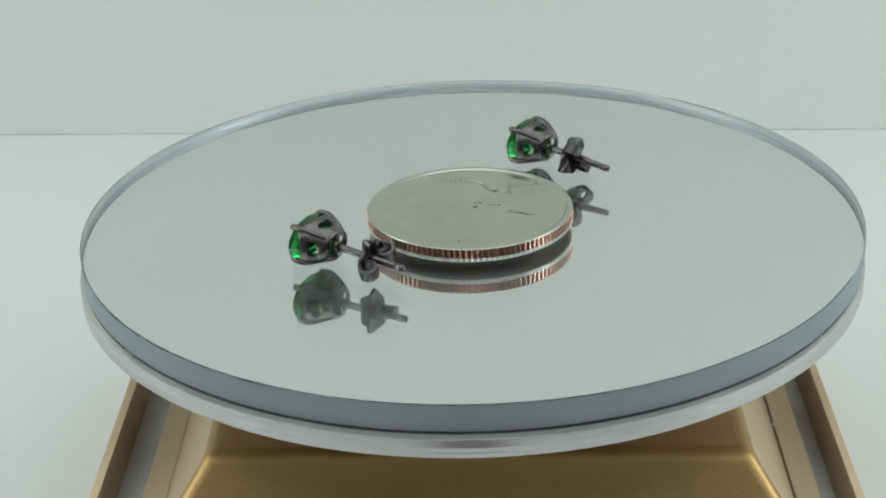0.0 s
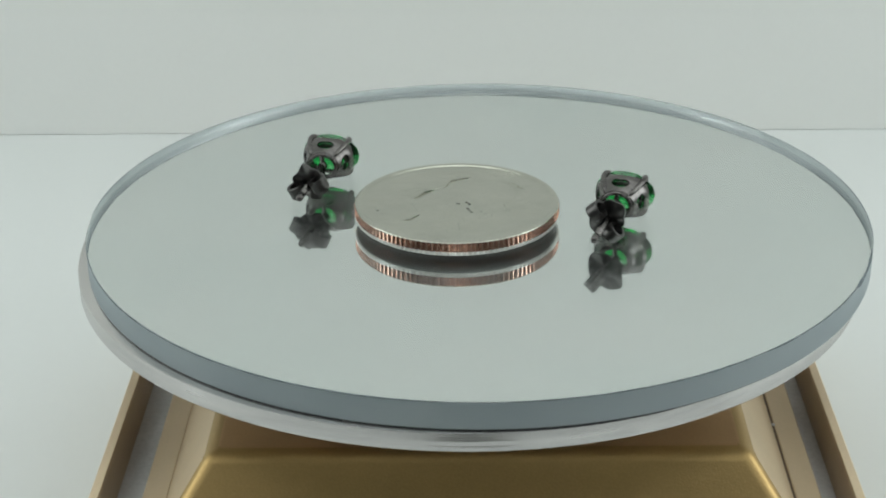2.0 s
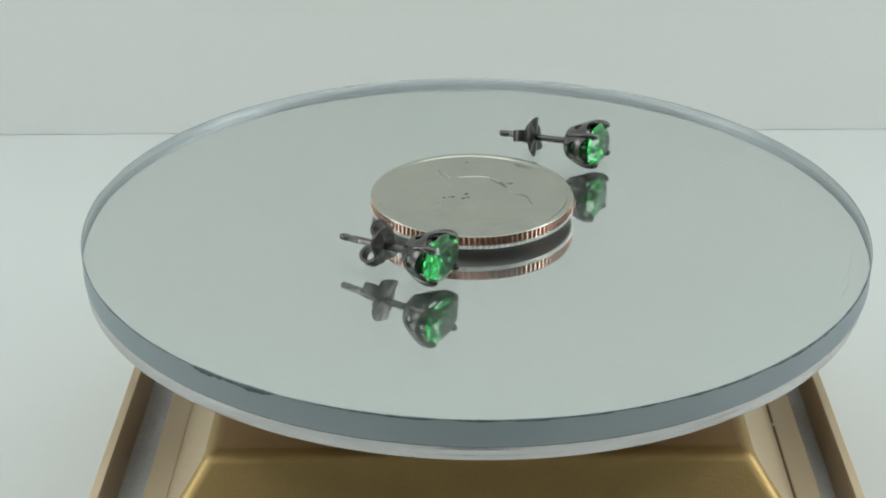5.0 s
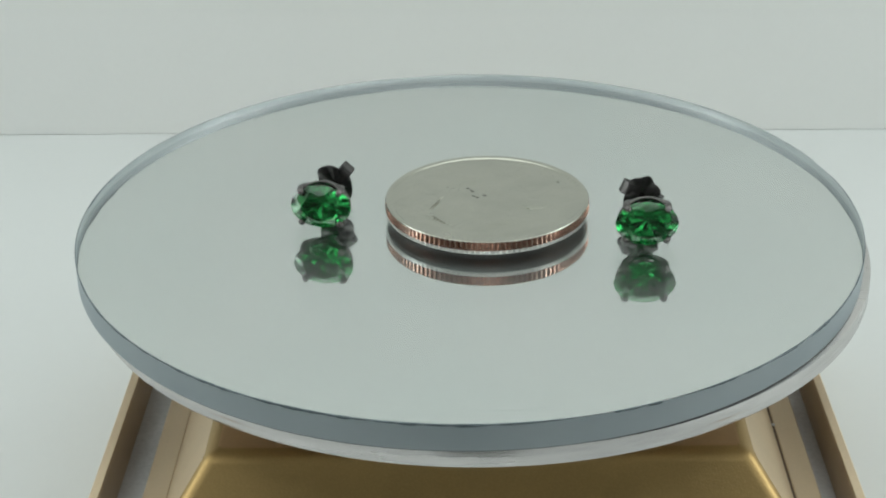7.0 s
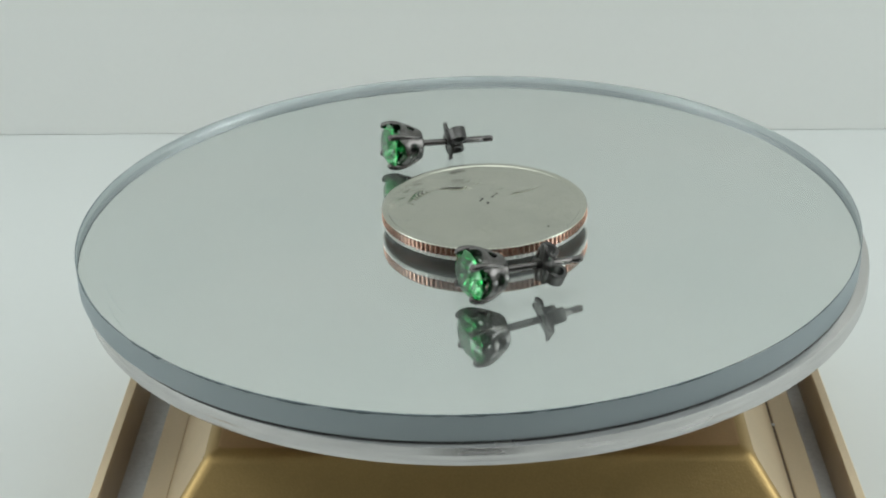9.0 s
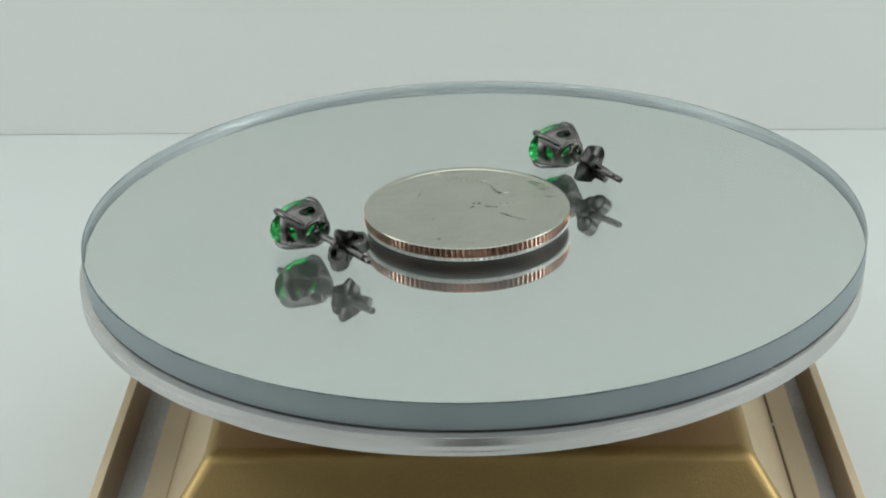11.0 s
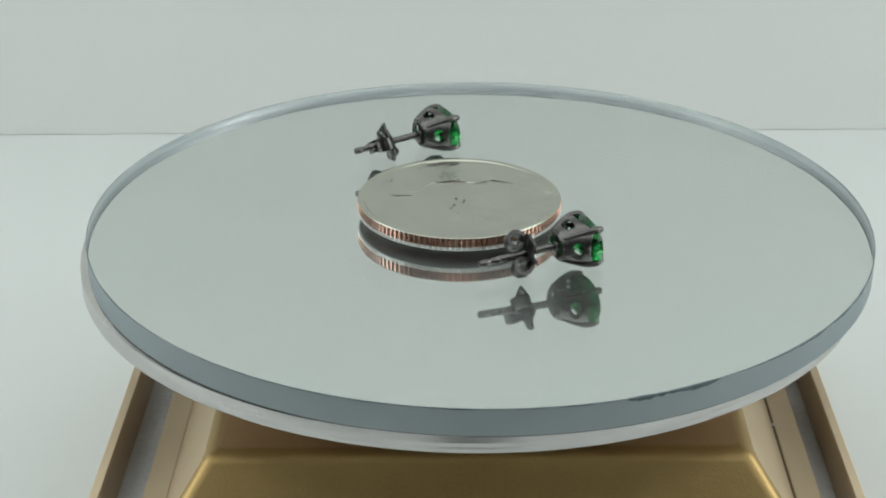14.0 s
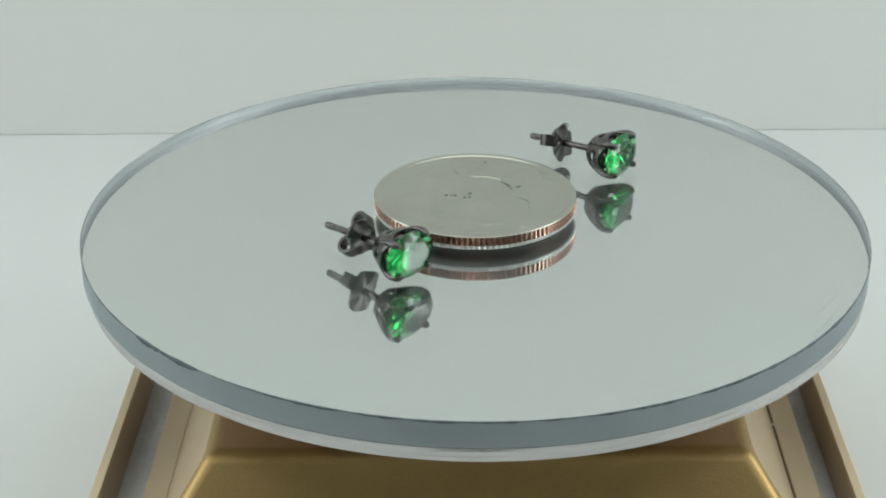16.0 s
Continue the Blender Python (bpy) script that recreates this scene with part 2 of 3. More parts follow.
def display_base():
    root = new("display_base")
    tagged(root, "square gold and silver stepped display base on a white table", "base")
    part("foot", square_ring(40.2 * MM, 41.4 * MM, TABLE_Z, -26.0 * MM, 0.2 * MM), GOLD_PAINT, root)
    part("channel", square_ring(37.0 * MM, 41.2 * MM, -26.2 * MM, -24.9 * MM), SILVER, root,
         "flat silver strip sunk between gold rims")
    part("flange", square_ring(35.36 * MM, 38.2 * MM, -25.5 * MM, -23.0 * MM, 0.15 * MM), GOLD_PAINT, root,
         "narrow flat gold moulding")
    part("joint", square_ring(35.1 * MM, 35.45 * MM, -26.0 * MM, -23.12 * MM), SEAM, root, "thin dark joint line")
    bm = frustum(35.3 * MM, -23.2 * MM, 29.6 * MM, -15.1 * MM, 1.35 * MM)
    # light on the sides and reflection on the top are coloured in by facing
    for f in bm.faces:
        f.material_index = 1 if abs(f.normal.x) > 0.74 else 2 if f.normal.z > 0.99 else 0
    part("raised_top", bm, [GOLD, GOLD_PAINT, GOLD_REFLECT], root, "satin gold raised block with sloping rounded sides", smooth=50)
    for ob in root.children:
        if ob.name.split(".")[0] in ("flange", "joint"):
            ob.location.x = 0.60 * MM
        elif ob.name.split(".")[0] == "raised_top":
            ob.location.x = 0.45 * MM
    for i in range(4):
        h, w = 41.95 * MM, 0.85 * MM
        bm = bmesh.new()
        prof = [(h - w, -26.0 * MM), (h, -26.0 * MM), (h + 0.2 * MM, -19.7 * MM), (h - 0.1 * MM, -19.25 * MM),
                (h - w + 0.15 * MM, -19.3 * MM), (h - w, -19.6 * MM)]
        ends = []
        for s in (-1, 1):
            ends.append([bm.verts.new((r, s * r, z)) for r, z in prof])
        for k in range(len(prof)):
            j = (k + 1) % len(prof)
            bm.faces.new((ends[0][k], ends[0][j], ends[1][j], ends[1][k]))
        bm.faces.new(ends[0]), bm.faces.new(ends[1][::-1])
        bm.transform(Matrix.Rotation(i * math.pi / 2, 4, "Z"))
        bm.normal_update()
        rail = part("rail", bm, RAIL_SHADE, root, "thin upright gold rail")
        # added paler strip that paints the light along the rail's upper outer edge
        lit_bm = bmesh.new()
        prof = [(h - w + 0.05 * MM, -19.30 * MM), (h + 0.06 * MM, -19.27 * MM), (h + 0.24 * MM, -19.7 * MM),
                (h + 0.22 * MM, -21.5 * MM), (h + 0.32 * MM, -21.5 * MM), (h + 0.34 * MM, -19.6 * MM),
                (h + 0.08 * MM, -19.1 * MM), (h - w + 0.05 * MM, -19.15 * MM)]
        ends = [[lit_bm.verts.new((r, s * r, z)) for r, z in prof] for s in (-1, 1)]
        for k in range(len(prof)):
            j = (k + 1) % len(prof)
            lit_bm.faces.new((ends[0][k], ends[0][j], ends[1][j], ends[1][k]))
        lit_bm.faces.new(ends[0]), lit_bm.faces.new(ends[1][::-1])
        lit_bm.transform(Matrix.Rotation(i * math.pi / 2, 4, "Z"))
        part("lit_strip", lit_bm, GOLD_PAINT, rail, "paler gold strip added for the lit top and outer edge of the rail")
    bead = lathe([(0, 0.22 * MM), (0.12 * MM, 0.18 * MM), (0.2 * MM, 0.08 * MM), (0.22 * MM, 0), (0, 0)], 16)
    bead.transform(Matrix.Translation((35.88 * MM, -11.6 * MM, -23.05 * MM)))
    part("bead", bead, SILVER, root, "tiny pale bead on the joint line", smooth=40)
    part("bearing", lathe([(0, -15.3 * MM), (21 * MM, -15.3 * MM), (21 * MM, -11.2 * MM), (0, -11.2 * MM)], 96), DARK, root,
         "dark round bearing under the plate")
    return root


base = display_base()
part("foot", box(-0.017, 0.017, -0.148, -0.122, TABLE_Z, TABLE_Z + 0.012, 0.0015), DARK, stand)
part("pillar", box(-0.006, 0.006, -0.146, -0.136, TABLE_Z + 0.012, TABLE_Z + 0.04, 0.001), DARK, stand)

# ---- what turns: everything on one slightly wobbling axis ----
TILT = Matrix.Rotation(-0.0133, 4, "Y") @ Matrix.Rotation(-0.0146, 4, "X")


def turn(t):
    w = TAU / 10.685
    a = (13.1818 - 33.7711 * t + 0.1125 * math.cos(w * t) - 0.4593 * math.sin(w * t)
         - 0.0557 * math.cos(2 * w * t) - 0.2545 * math.sin(2 * w * t))
    return Matrix.Rotation(radians(a), 4, "Z") @ TILT


GLASS_H = 3.0 * MM


def turntable_plate():
    root = new("turntable_plate")
    tagged(root, "round polished chrome turntable plate under the mirror disc", "turntable")
    r, z0, z1 = 46.6 * MM, -5.35 * MM, -GLASS_H - 0.26 * MM
    part("plate", lathe([(0, z0), (r - 0.12 * MM, z0), (r - 0.03 * MM, z0 + 0.04 * MM), (r, z0 + 0.13 * MM),
                         (r - 0.03 * MM, z0 + 0.6 * MM), (r - 0.035 * MM, z0 + 0.8 * MM), (r + 0.01 * MM, z0 + 1.0 * MM),
                         (r + 0.012 * MM, z0 + 1.25 * MM), (r - 0.03 * MM, z0 + 1.45 * MM),
                         (r, z1 - 0.08 * MM), (r - 0.02 * MM, z1 - 0.02 * MM), (r - 0.06 * MM, z1), (0, z1)], 256),
         CHROME, root, smooth=40)
    part("spindle", lathe([(0, -11.1 * MM), (18 * MM, -11.1 * MM), (18 * MM, z0), (0, z0)], 96), DARK, root,
         "dark round spindle")
    return root


def mirror_disc():
    root = new("mirror_disc")
    tagged(root, "round clear acrylic disc with a mirrored back and blue-grey edge", "mirror")
    r = 46.6 * MM
    bm = lathe([(r, -GLASS_H), (r, -0.12 * MM), (r - 0.035 * MM, -0.035 * MM), (r - 0.12 * MM, 0), (0, 0)], 256)
    bmesh.ops.recalc_face_normals(bm, faces=bm.faces)
    if max(bm.faces, key=lambda f: f.calc_center_median().z).normal.z < 0:
        bmesh.ops.reverse_faces(bm, faces=bm.faces)
    for f in bm.faces:
        f.material_index = 1 if f.calc_center_median().z < -0.05 * MM else 0
    plate_ob = part("acrylic_plate", bm, [ACRYLIC, RIM], root, smooth="keep")
    plate_ob.data.polygons.foreach_set("use_smooth", [abs(p.normal.z) < 0.9 for p in plate_ob.data.polygons])
    plate_ob.visible_shadow = False

    def ragged(name, a0, a1, depth, seed, label, steps):
        """A ground or broken strip along the upper edge, between two angles in degrees."""
        bm = bmesh.new()
        rows = []
        for i in range(steps + 1):
            q = i / steps
            a = radians(a0 + (a1 - a0) * q)
            fade = smoothstep(min(q, 1 - q) * 9.0)
            n = noise.noise(Vector((q * (a1 - a0) * 0.22, seed, 0.3)))
            n += 0.55 * noise.noise(Vector((q * (a1 - a0) * 1.3, seed, 1.7)))
            h = max(0.015, depth * fade * (0.62 + 0.75 * n)) * MM
            ro = r + 0.012 * MM
            ri = r - (0.06 * MM + 0.35 * h)
            rows.append([bm.verts.new((ri * math.cos(a), ri * math.sin(a), 0.012 * MM)),
                         bm.verts.new((ro * math.cos(a), ro * math.sin(a), 0.0)),
                         bm.verts.new((ro * math.cos(a), ro * math.sin(a), -h))])
        for p, q in zip(rows, rows[1:]):
            for k in (0, 1):
                bm.faces.new((p[k], p[k + 1], q[k + 1], q[k]))
        part(name, bm, NICK, root, label)

    ragged("chip", 27.0, 41.0, 0.42, 1.0, "long dark chip in the disc's upper edge", 60)
    ragged("chip", 150.5, 157.5, 0.34, 2.0, "small dark chip in the disc's upper edge", 40)
    ragged("chip", 183.0, 189.0, 0.26, 3.0, "small dark chip in the disc's upper edge", 40)
    ragged("ground_line", 41.0, 150.0, 0.27, 4.0, "thin dark ground line along the edge", 260)
    ragged("ground_line", 158.0, 236.0, 0.24, 5.0, "thin dark ground line along the edge", 200)
    ragged("ground_line", -118.0, -40.0, 0.10, 6.0, "thin dark ground line along the edge", 180)
    ragged("ground_line", -32.0, 27.0, 0.10, 7.0, "thin dark ground line along the edge", 160)
    bm = bmesh.new()
    arc = []
    for i in range(41):
        q = i / 40
        a, rr, w = radians(130.5 + 15.5 * q), (44.0 + 0.5 * q) * MM, (0.003 + 0.022 * math.sin(math.pi * q)) * MM
        arc.append([bm.verts.new((k * math.cos(a), k * math.sin(a), 0.008 * MM)) for k in (rr - w, rr + w)])
    for p, q in zip(arc, arc[1:]):
        bm.faces.new((p[0], p[1], q[1], q[0]))
    part("scratch", bm, SCRATCH, root, "fine curved scratch in the surface")
    bm = lathe([(0, -GLASS_H), (r, -GLASS_H), (r - 0.2 * MM, -GLASS_H - 0.22 * MM), (0, -GLASS_H - 0.22 * MM)], 256)
    bm.normal_update()
    for f in bm.faces:
        f.material_index = 1 if abs(f.normal.z) < 0.85 else 0
    part("mirror_backing", bm, [MIRROR, BACK_PAINT], root, "silvered mirror backing")
    return root


# ---- coin ----
OUTLINE = [(-139, 5.4), (-100, 5.2), (-84, 8.0), (-66, 6.6), (-37, 8.3), (-24, 5.2), (0, 5.6), (22, 6.0), (36, 5.2),
           (52, 6.6), (74, 8.2), (99, 9.1), (122, 7.2), (146, 6.0), (177, 4.8), (221, 5.4)]


def outline(a):
    a = math.degrees(a)
    while a < -139:
        a += 360
    while a >= 221:
        a -= 360
    for (a0, r0), (a1, r1) in zip(OUTLINE, OUTLINE[1:]):
        if a0 <= a <= a1:
            return r0 + (r1 - r0) * smoothstep((a - a0) / (a1 - a0))
    return 5.0


def relief(x, y):
    """Height in mm of the struck field: a plain worn central figure and a ring of blurred marks."""
    r, a = math.hypot(x, y), math.atan2(y, x)
    deg, edge = math.degrees(a), outline(a)
    moat = (smoothstep((deg - 32) / 8) * smoothstep((100 - deg) / 8) + smoothstep((-94 - deg) / 8)
            + smoothstep((deg - 160) / 8))
    inside = smoothstep((edge - r) / 0.07 + 0.5)
    h = -inside * (0.02 + 0.035 * moat * smoothstep((r - edge + 2.6) / 2.2))
    h += 0.05 * math.exp(-((x - 0.5) ** 2 + (y - 1.2) ** 2) / 9.0)
    h += 0.04 * noise.noise(Vector((x * 0.55, y * 0.55, 3.0)))
    ring = math.exp(-((r - 10.0) / 0.5) ** 4)
    h += 0.03 * ring * smoothstep(0.5 + 3.0 * noise.noise(Vector((a * 9.0, r * 0.7, 7.0))))
    return h


def struck_mark(facing, tall, line, field):
    """A low ridge along a line, steep on the side at an angle in degrees and very gentle on the other."""
    bm = bmesh.new()
    out = Vector((math.cos(radians(facing)), math.sin(radians(facing))))
    pts = [Vector(p) for p in line]
    spans = list(zip(pts, pts[1:]))
    total = sum((b - a).length for a, b in spans)

    def along(d):
        for a, b in spans:
            if d <= (b - a).length:
                return a.lerp(b, d / (b - a).length)
            d -= (b - a).length
        return pts[-1]

    rows = []
    for k in range(25):
        q = k / 24
        p = along(total * q)
        h = tall * math.sin(math.pi * q) ** 0.7 * (0.9 + 0.35 * noise.noise(Vector((k * 0.6, tall * 9, 1.0))))
        z = field + relief(p.x, p.y)
        rows.append([bm.verts.new((e.x * MM, e.y * MM, f * MM)) for e, f in
                     ((p + out * (0.02 + 0.22 * h), z - 0.03), (p, z + h - 0.01), (p - out * min(0.2 + 30.0 * h, 4.0), z - 0.03))])
    for p, q in zip(rows, rows[1:]):
        bm.faces.new((p[0], q[0], q[1], p[1])).material_index = 1
        bm.faces.new((p[1], q[1], q[2], p[2]))
        bm.faces.new((p[2], q[2], q[0], p[0]))
    bm.faces.new(rows[0]), bm.faces.new(rows[-1][::-1])
    return bm


def struck_locks(field, facing, first, last, bow, count, low, high, half):
    """Low pyramids in a bowed row, each with one steep front turned to the same side."""
    bm = bmesh.new()
    out = Vector((math.cos(radians(facing)), math.sin(radians(facing))))
    side = Vector((-out.y, out.x))
    for k in range(count):
        q = k / (count - 1)
        mid = Vector(first).lerp(Vector(last), q) + Vector((0, 4 * bow * q * (1 - q)))
        h = low + (high - low) * math.sin(math.pi * min(1.0, q * 1.25))
        z = field + relief(mid.x, mid.y)
        a, b, top, tail = [bm.verts.new((p.x * MM, p.y * MM, e * MM)) for p, e in (
            (mid + side * half + out * 0.05, z - 0.02), (mid - side * half + out * 0.05, z - 0.02), (mid, z + h),
            (mid - out * 3.5, z - 0.02))]
        bm.faces.new((a, b, top)).material_index = 1
        bm.faces.new((a, top, tail)), bm.faces.new((top, b, tail)), bm.faces.new((a, tail, b))
    return bm


def coin():
    root = new("coin")
    tagged(root, "silver-coloured clad coin with a reeded copper edge, lying flat", "coin")
    R, H, reeds, sub = 12.3, 1.72, 119, 6
    n = reeds * sub

    def ring(bm, r, z, depth=0.0):
        vs = []
        for i in range(n):
            k = (0.0, 0.08, 0.75, 1.0, 0.75, 0.08)[i % sub]
            a = TAU * i / n
            rr = r(a) if callable(r) else r - depth * k
            zz = z(rr * math.cos(a), rr * math.sin(a)) if callable(z) else z
            vs.append(bm.verts.new((rr * math.cos(a) * MM, rr * math.sin(a) * MM, zz * MM)))
        return vs

    def skin(bm, rings):
        for p, q in zip(rings, rings[1:]):
            for i in range(n):
                j = (i + 1) % n
                bm.faces.new((p[i], q[i], q[j], p[j]))

    def clad(name, top):
        bm = bmesh.new()
        zf = lambda z: z if top else H - z
        rr = [ring(bm, R, zf(H - 0.60), 0.17), ring(bm, R, zf(H - 0.17), 0.17), ring(bm, R - 0.03, zf(H - 0.12), 0.03),
              ring(bm, R - 0.12, zf(H - 0.03)), ring(bm, R - 0.26, zf(H)), ring(bm, R - 0.62, zf(H)),
              ring(bm, R - 0.74, zf(H - 0.05)), ring(bm, R - 0.86, zf(H - 0.15))]
        field = H - 0.17
        last = R - 0.95
        if top:
            # rings bend from the round rim to the figure's outline, step down its wall and shrink to the middle
            for k in range(32):
                rr.append(ring(bm, lambda a: last + (outline(a) + 0.035 - last) * k / 31, lambda x, y: field + relief(x, y)))
            for k in range(48):
                rr.append(ring(bm, lambda a: (outline(a) - 0.035) * (1 - k / 48), lambda x, y: field + relief(x, y)))
        else:
            for k in range(3):
                rr.append(ring(bm, last * (1 - k / 3), zf(field)))
        skin(bm, rr)
        c = bm.verts.new((0, 0, (field + relief(0, 0) if top else zf(field)) * MM))
        for i in range(n):
            bm.faces.new((rr[-1][i], c, rr[-1][(i + 1) % n]))
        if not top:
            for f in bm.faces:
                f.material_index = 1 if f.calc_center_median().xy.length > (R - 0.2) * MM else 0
        return part(name, bm, CUPRO if top else [CUPRO_SHADE, REED_SILVER], root, smooth=32)

    tagged(clad("upper_cladding", True), "dull silver struck face with a raised rim")
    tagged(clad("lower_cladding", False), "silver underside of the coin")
    bm = bmesh.new()
    skin(bm, [ring(bm, R + 0.006, H - 0.18, 0.172), ring(bm, R + 0.006, 0.48, 0.172)])
    bm.normal_update()
    # one face of every reed takes the paler copper
    for k, f in enumerate(bm.faces):
        f.material_index = 1 if k % sub == 0 else 0
    part("reeded_edge", bm, [COPPER, CREST], root, "reeded reddish copper core of the edge", smooth=25)
    rng = random.Random(11)
    for x, y, s in ((0.85, 0.8, 0.12), (1.4, 0.75, 0.13), (0.7, -0.2, 0.14), (2.45, -0.15, 0.13), (2.95, -0.25, 0.12),
                    (3.5, -0.35, 0.12), (4.1, 0.7, 0.07), (4.9, 0.75, 0.08), (5.7, 1.0, 0.06), (-3.4, -9.1, 0.12)):
        z = H - 0.17 + relief(x, y)
        bm = bmesh.new()
        v0 = bm.verts.new((x * MM, y * MM, (z + 0.045) * MM))
        loop = [bm.verts.new(((x + 2.1 * s * rng.uniform(0.7, 1.5) * math.cos(TAU * k / 7)) * MM,
                              (y + 2.1 * s * rng.uniform(0.5, 1.1) * math.sin(TAU * k / 7)) * MM, (z - 0.01) * MM))
                for k in range(7)]
        for k in range(7):
            bm.faces.new((v0, loop[k], loop[(k + 1) % 7]))
        part("speck", bm, GRIME, root, "dark speck of grime")
    for facing, tall, line in (
            (-112, 0.15, ((3.7, -1.9), (4.8, -3.0), (5.9, -3.9), (7.0, -4.5))),
            (-103, 0.08, ((5.0, 3.3), (5.9, 2.6))),
            (-103, 0.05, ((4.0, 0.6), (4.9, -0.1), (5.3, -1.5), (6.4, -2.4))),
            (15, 0.13, ((0.9, -8.5), (1.0, -7.3), (0.5, -5.5))),
            (25, 0.22, ((-4.1, -3.8), (-4.0, -3.1), (-4.6, -1.7), (-4.8, 0.2))),
            (50, 0.13, ((-4.6, -1.8), (-5.4, -0.9), (-6.2, -1.0))),
            (42, 0.15, ((-4.4, 0.9), (-5.1, 2.2), (-5.8, 3.1), (-5.3, 6.0))),
            (-172, 0.25, ((2.7, 7.1), (3.1, 6.4), (3.4, 5.2), (3.9, 4.1), (4.7, 3.7)))):
        part("struck_mark", struck_mark(facing, tall, line, H - 0.17), [CUPRO, STRUCK], root, "sharp step of the worn relief")
    locks = struck_locks(H - 0.17, -168, (-2.3, 8.6), (2.7, 7.1), 0.68, 9, 0.06, 0.19, 0.65)
    tagged(part("struck_lock", locks, [CUPRO, STRUCK], root), "overlapping small steps of the worn relief", kind="stuff")
    return root


# ---- stud earring; x runs from the stone's table to the tip of the post, y along the oval ----
def stone_mesh():
    """A faceted oval, 7 x 5 mm."""
    bm = bmesh.new()
    A, B = 3.6, 2.6

    def loop(scale, x, n, off=0.0):
        return [bm.verts.new((x * MM, A * scale * math.cos(TAU * (i + off) / n) * MM,
                              B * scale * math.sin(TAU * (i + off) / n) * MM)) for i in range(n)]

    table_ring = loop(0.62, 0.12, 8)
    star = loop(0.83, 0.44, 8, 0.5)
    g_up = loop(1.02, 0.86, 16)
    g_lo = loop(1.02, 1.02, 16)
    pav = loop(0.52, 2.3, 8, 0.5)
    culet = bm.verts.new((3.25 * MM, 0, 0))
    bm.faces.new(table_ring)
    for i in range(8):
        j = (i + 1) % 8
        bm.faces.new((table_ring[i], star[i], table_ring[j]))
        bm.faces.new((table_ring[i], star[i - 1], g_up[2 * i]))
        bm.faces.new((table_ring[i], g_up[2 * i], star[i]))
        bm.faces.new((star[i], g_up[2 * i], g_up[2 * i + 1]))
        bm.faces.new((star[i], g_up[2 * i + 1], g_up[(2 * i + 2) % 16]))
        bm.faces.new((g_lo[2 * i], pav[i], g_lo[2 * i + 1]))
        bm.faces.new((g_lo[2 * i + 1], pav[i], g_lo[(2 * i + 2) % 16]))
        bm.faces.new((g_lo[2 * i], pav[i - 1], culet))
        bm.faces.new((g_lo[2 * i], culet, pav[i]))
    for i in range(16):
        j = (i + 1) % 16
        bm.faces.new((g_up[i], g_lo[i], g_lo[j], g_up[j]))
    return bm


def shell(phi, x, out=0.0):
    """A point of the basket's cup, in mm."""
    s = smoothstep((x - 1.1) / 3.7)
    bulge = math.sin(math.pi * min(1.0, max(0.0, (x - 1.1) / 3.7))) * 0.36
    a, b = 3.15 - 1.22 * s + bulge + out, 2.52 - 0.84 * s + bulge * 0.8 + out
    return (x, a * math.cos(phi), b * math.sin(phi))


PRONG = radians(46)


def basket_panel(bm, centre, half, x_edge, x_mid, hole):
    """One curved wall of the basket with a pierced opening."""
    n, rings = 48, 5
    rows = []
    for k in range(rings + 1):
        w = k / rings
        row = []
        for i in range(n):
            a = TAU * i / n
            c, s = math.cos(a), math.sin(a)
            m = max(abs(c), abs(s))
            su, sv = c / m, s / m
            heart = 1.0 - 0.28 * max(0.0, s) * math.exp(-(c / 0.35) ** 2)
            hu, hv = hole[0] * c * heart, hole[1] * s * heart + hole[2]
            u, v = hu + (su - hu) * w, hv + (sv - hv) * w
            xt = x_mid + (x_edge - x_mid) * u * u
            x = 4.75 + (xt - 4.75) * (v + 1) / 2
            row.append(bm.verts.new(Vector(shell(centre + u * half, x)) * MM))
        rows.append(row)
    for p, q in zip(rows, rows[1:]):
        for i in range(n):
            j = (i + 1) % n
            bm.faces.new((p[i], p[j], q[j], q[i]))


def scalloped_plate(wave, kite):
    """The clutch's wavy plate, square to the post: depth of its scallops, and how far it is drawn to two points."""
    bm = bmesh.new()
    n, rings = 72, 6
    grid = []
    for side in (0, 1):
        rows = []
        for k in range(rings + 1):
            w = k / rings
            row = []
            for i in range(n):
                a = TAU * i / n
                edge = 1.0 + wave * math.cos(6 * a + 0.4) + kite * math.cos(2 * a - 0.5) + 0.03 * math.sin(3 * a)
                r0 = 0.42
                y = (r0 + (2.35 * edge - r0) * w) * math.cos(a)
                z = (r0 + (2.0 * edge - r0) * w) * math.sin(a)
                x = 9.05 + 0.32 * side + 0.2 * w ** 2.5 * math.cos(3 * a + 0.5) + 0.25 * w ** 3 * math.sin(a) ** 2 - 0.12 * w * math.cos(6 * a)
                row.append(bm.verts.new((x * MM, y * MM, z * MM)))
            rows.append(row)
        grid.append(rows)
    for side, rows in enumerate(grid):
        for p, q in zip(rows, rows[1:]):
            for i in range(n):
                j = (i + 1) % n
                bm.faces.new((p[i], p[j], q[j], q[i]) if side else (p[i], q[i], q[j], p[j]))
    for k in (0, rings):
        p, q = grid[0][k], grid[1][k]
        for i in range(n):
            j = (i + 1) % n
            bm.faces.new((p[i], p[j], q[j], q[i]))
    return bm


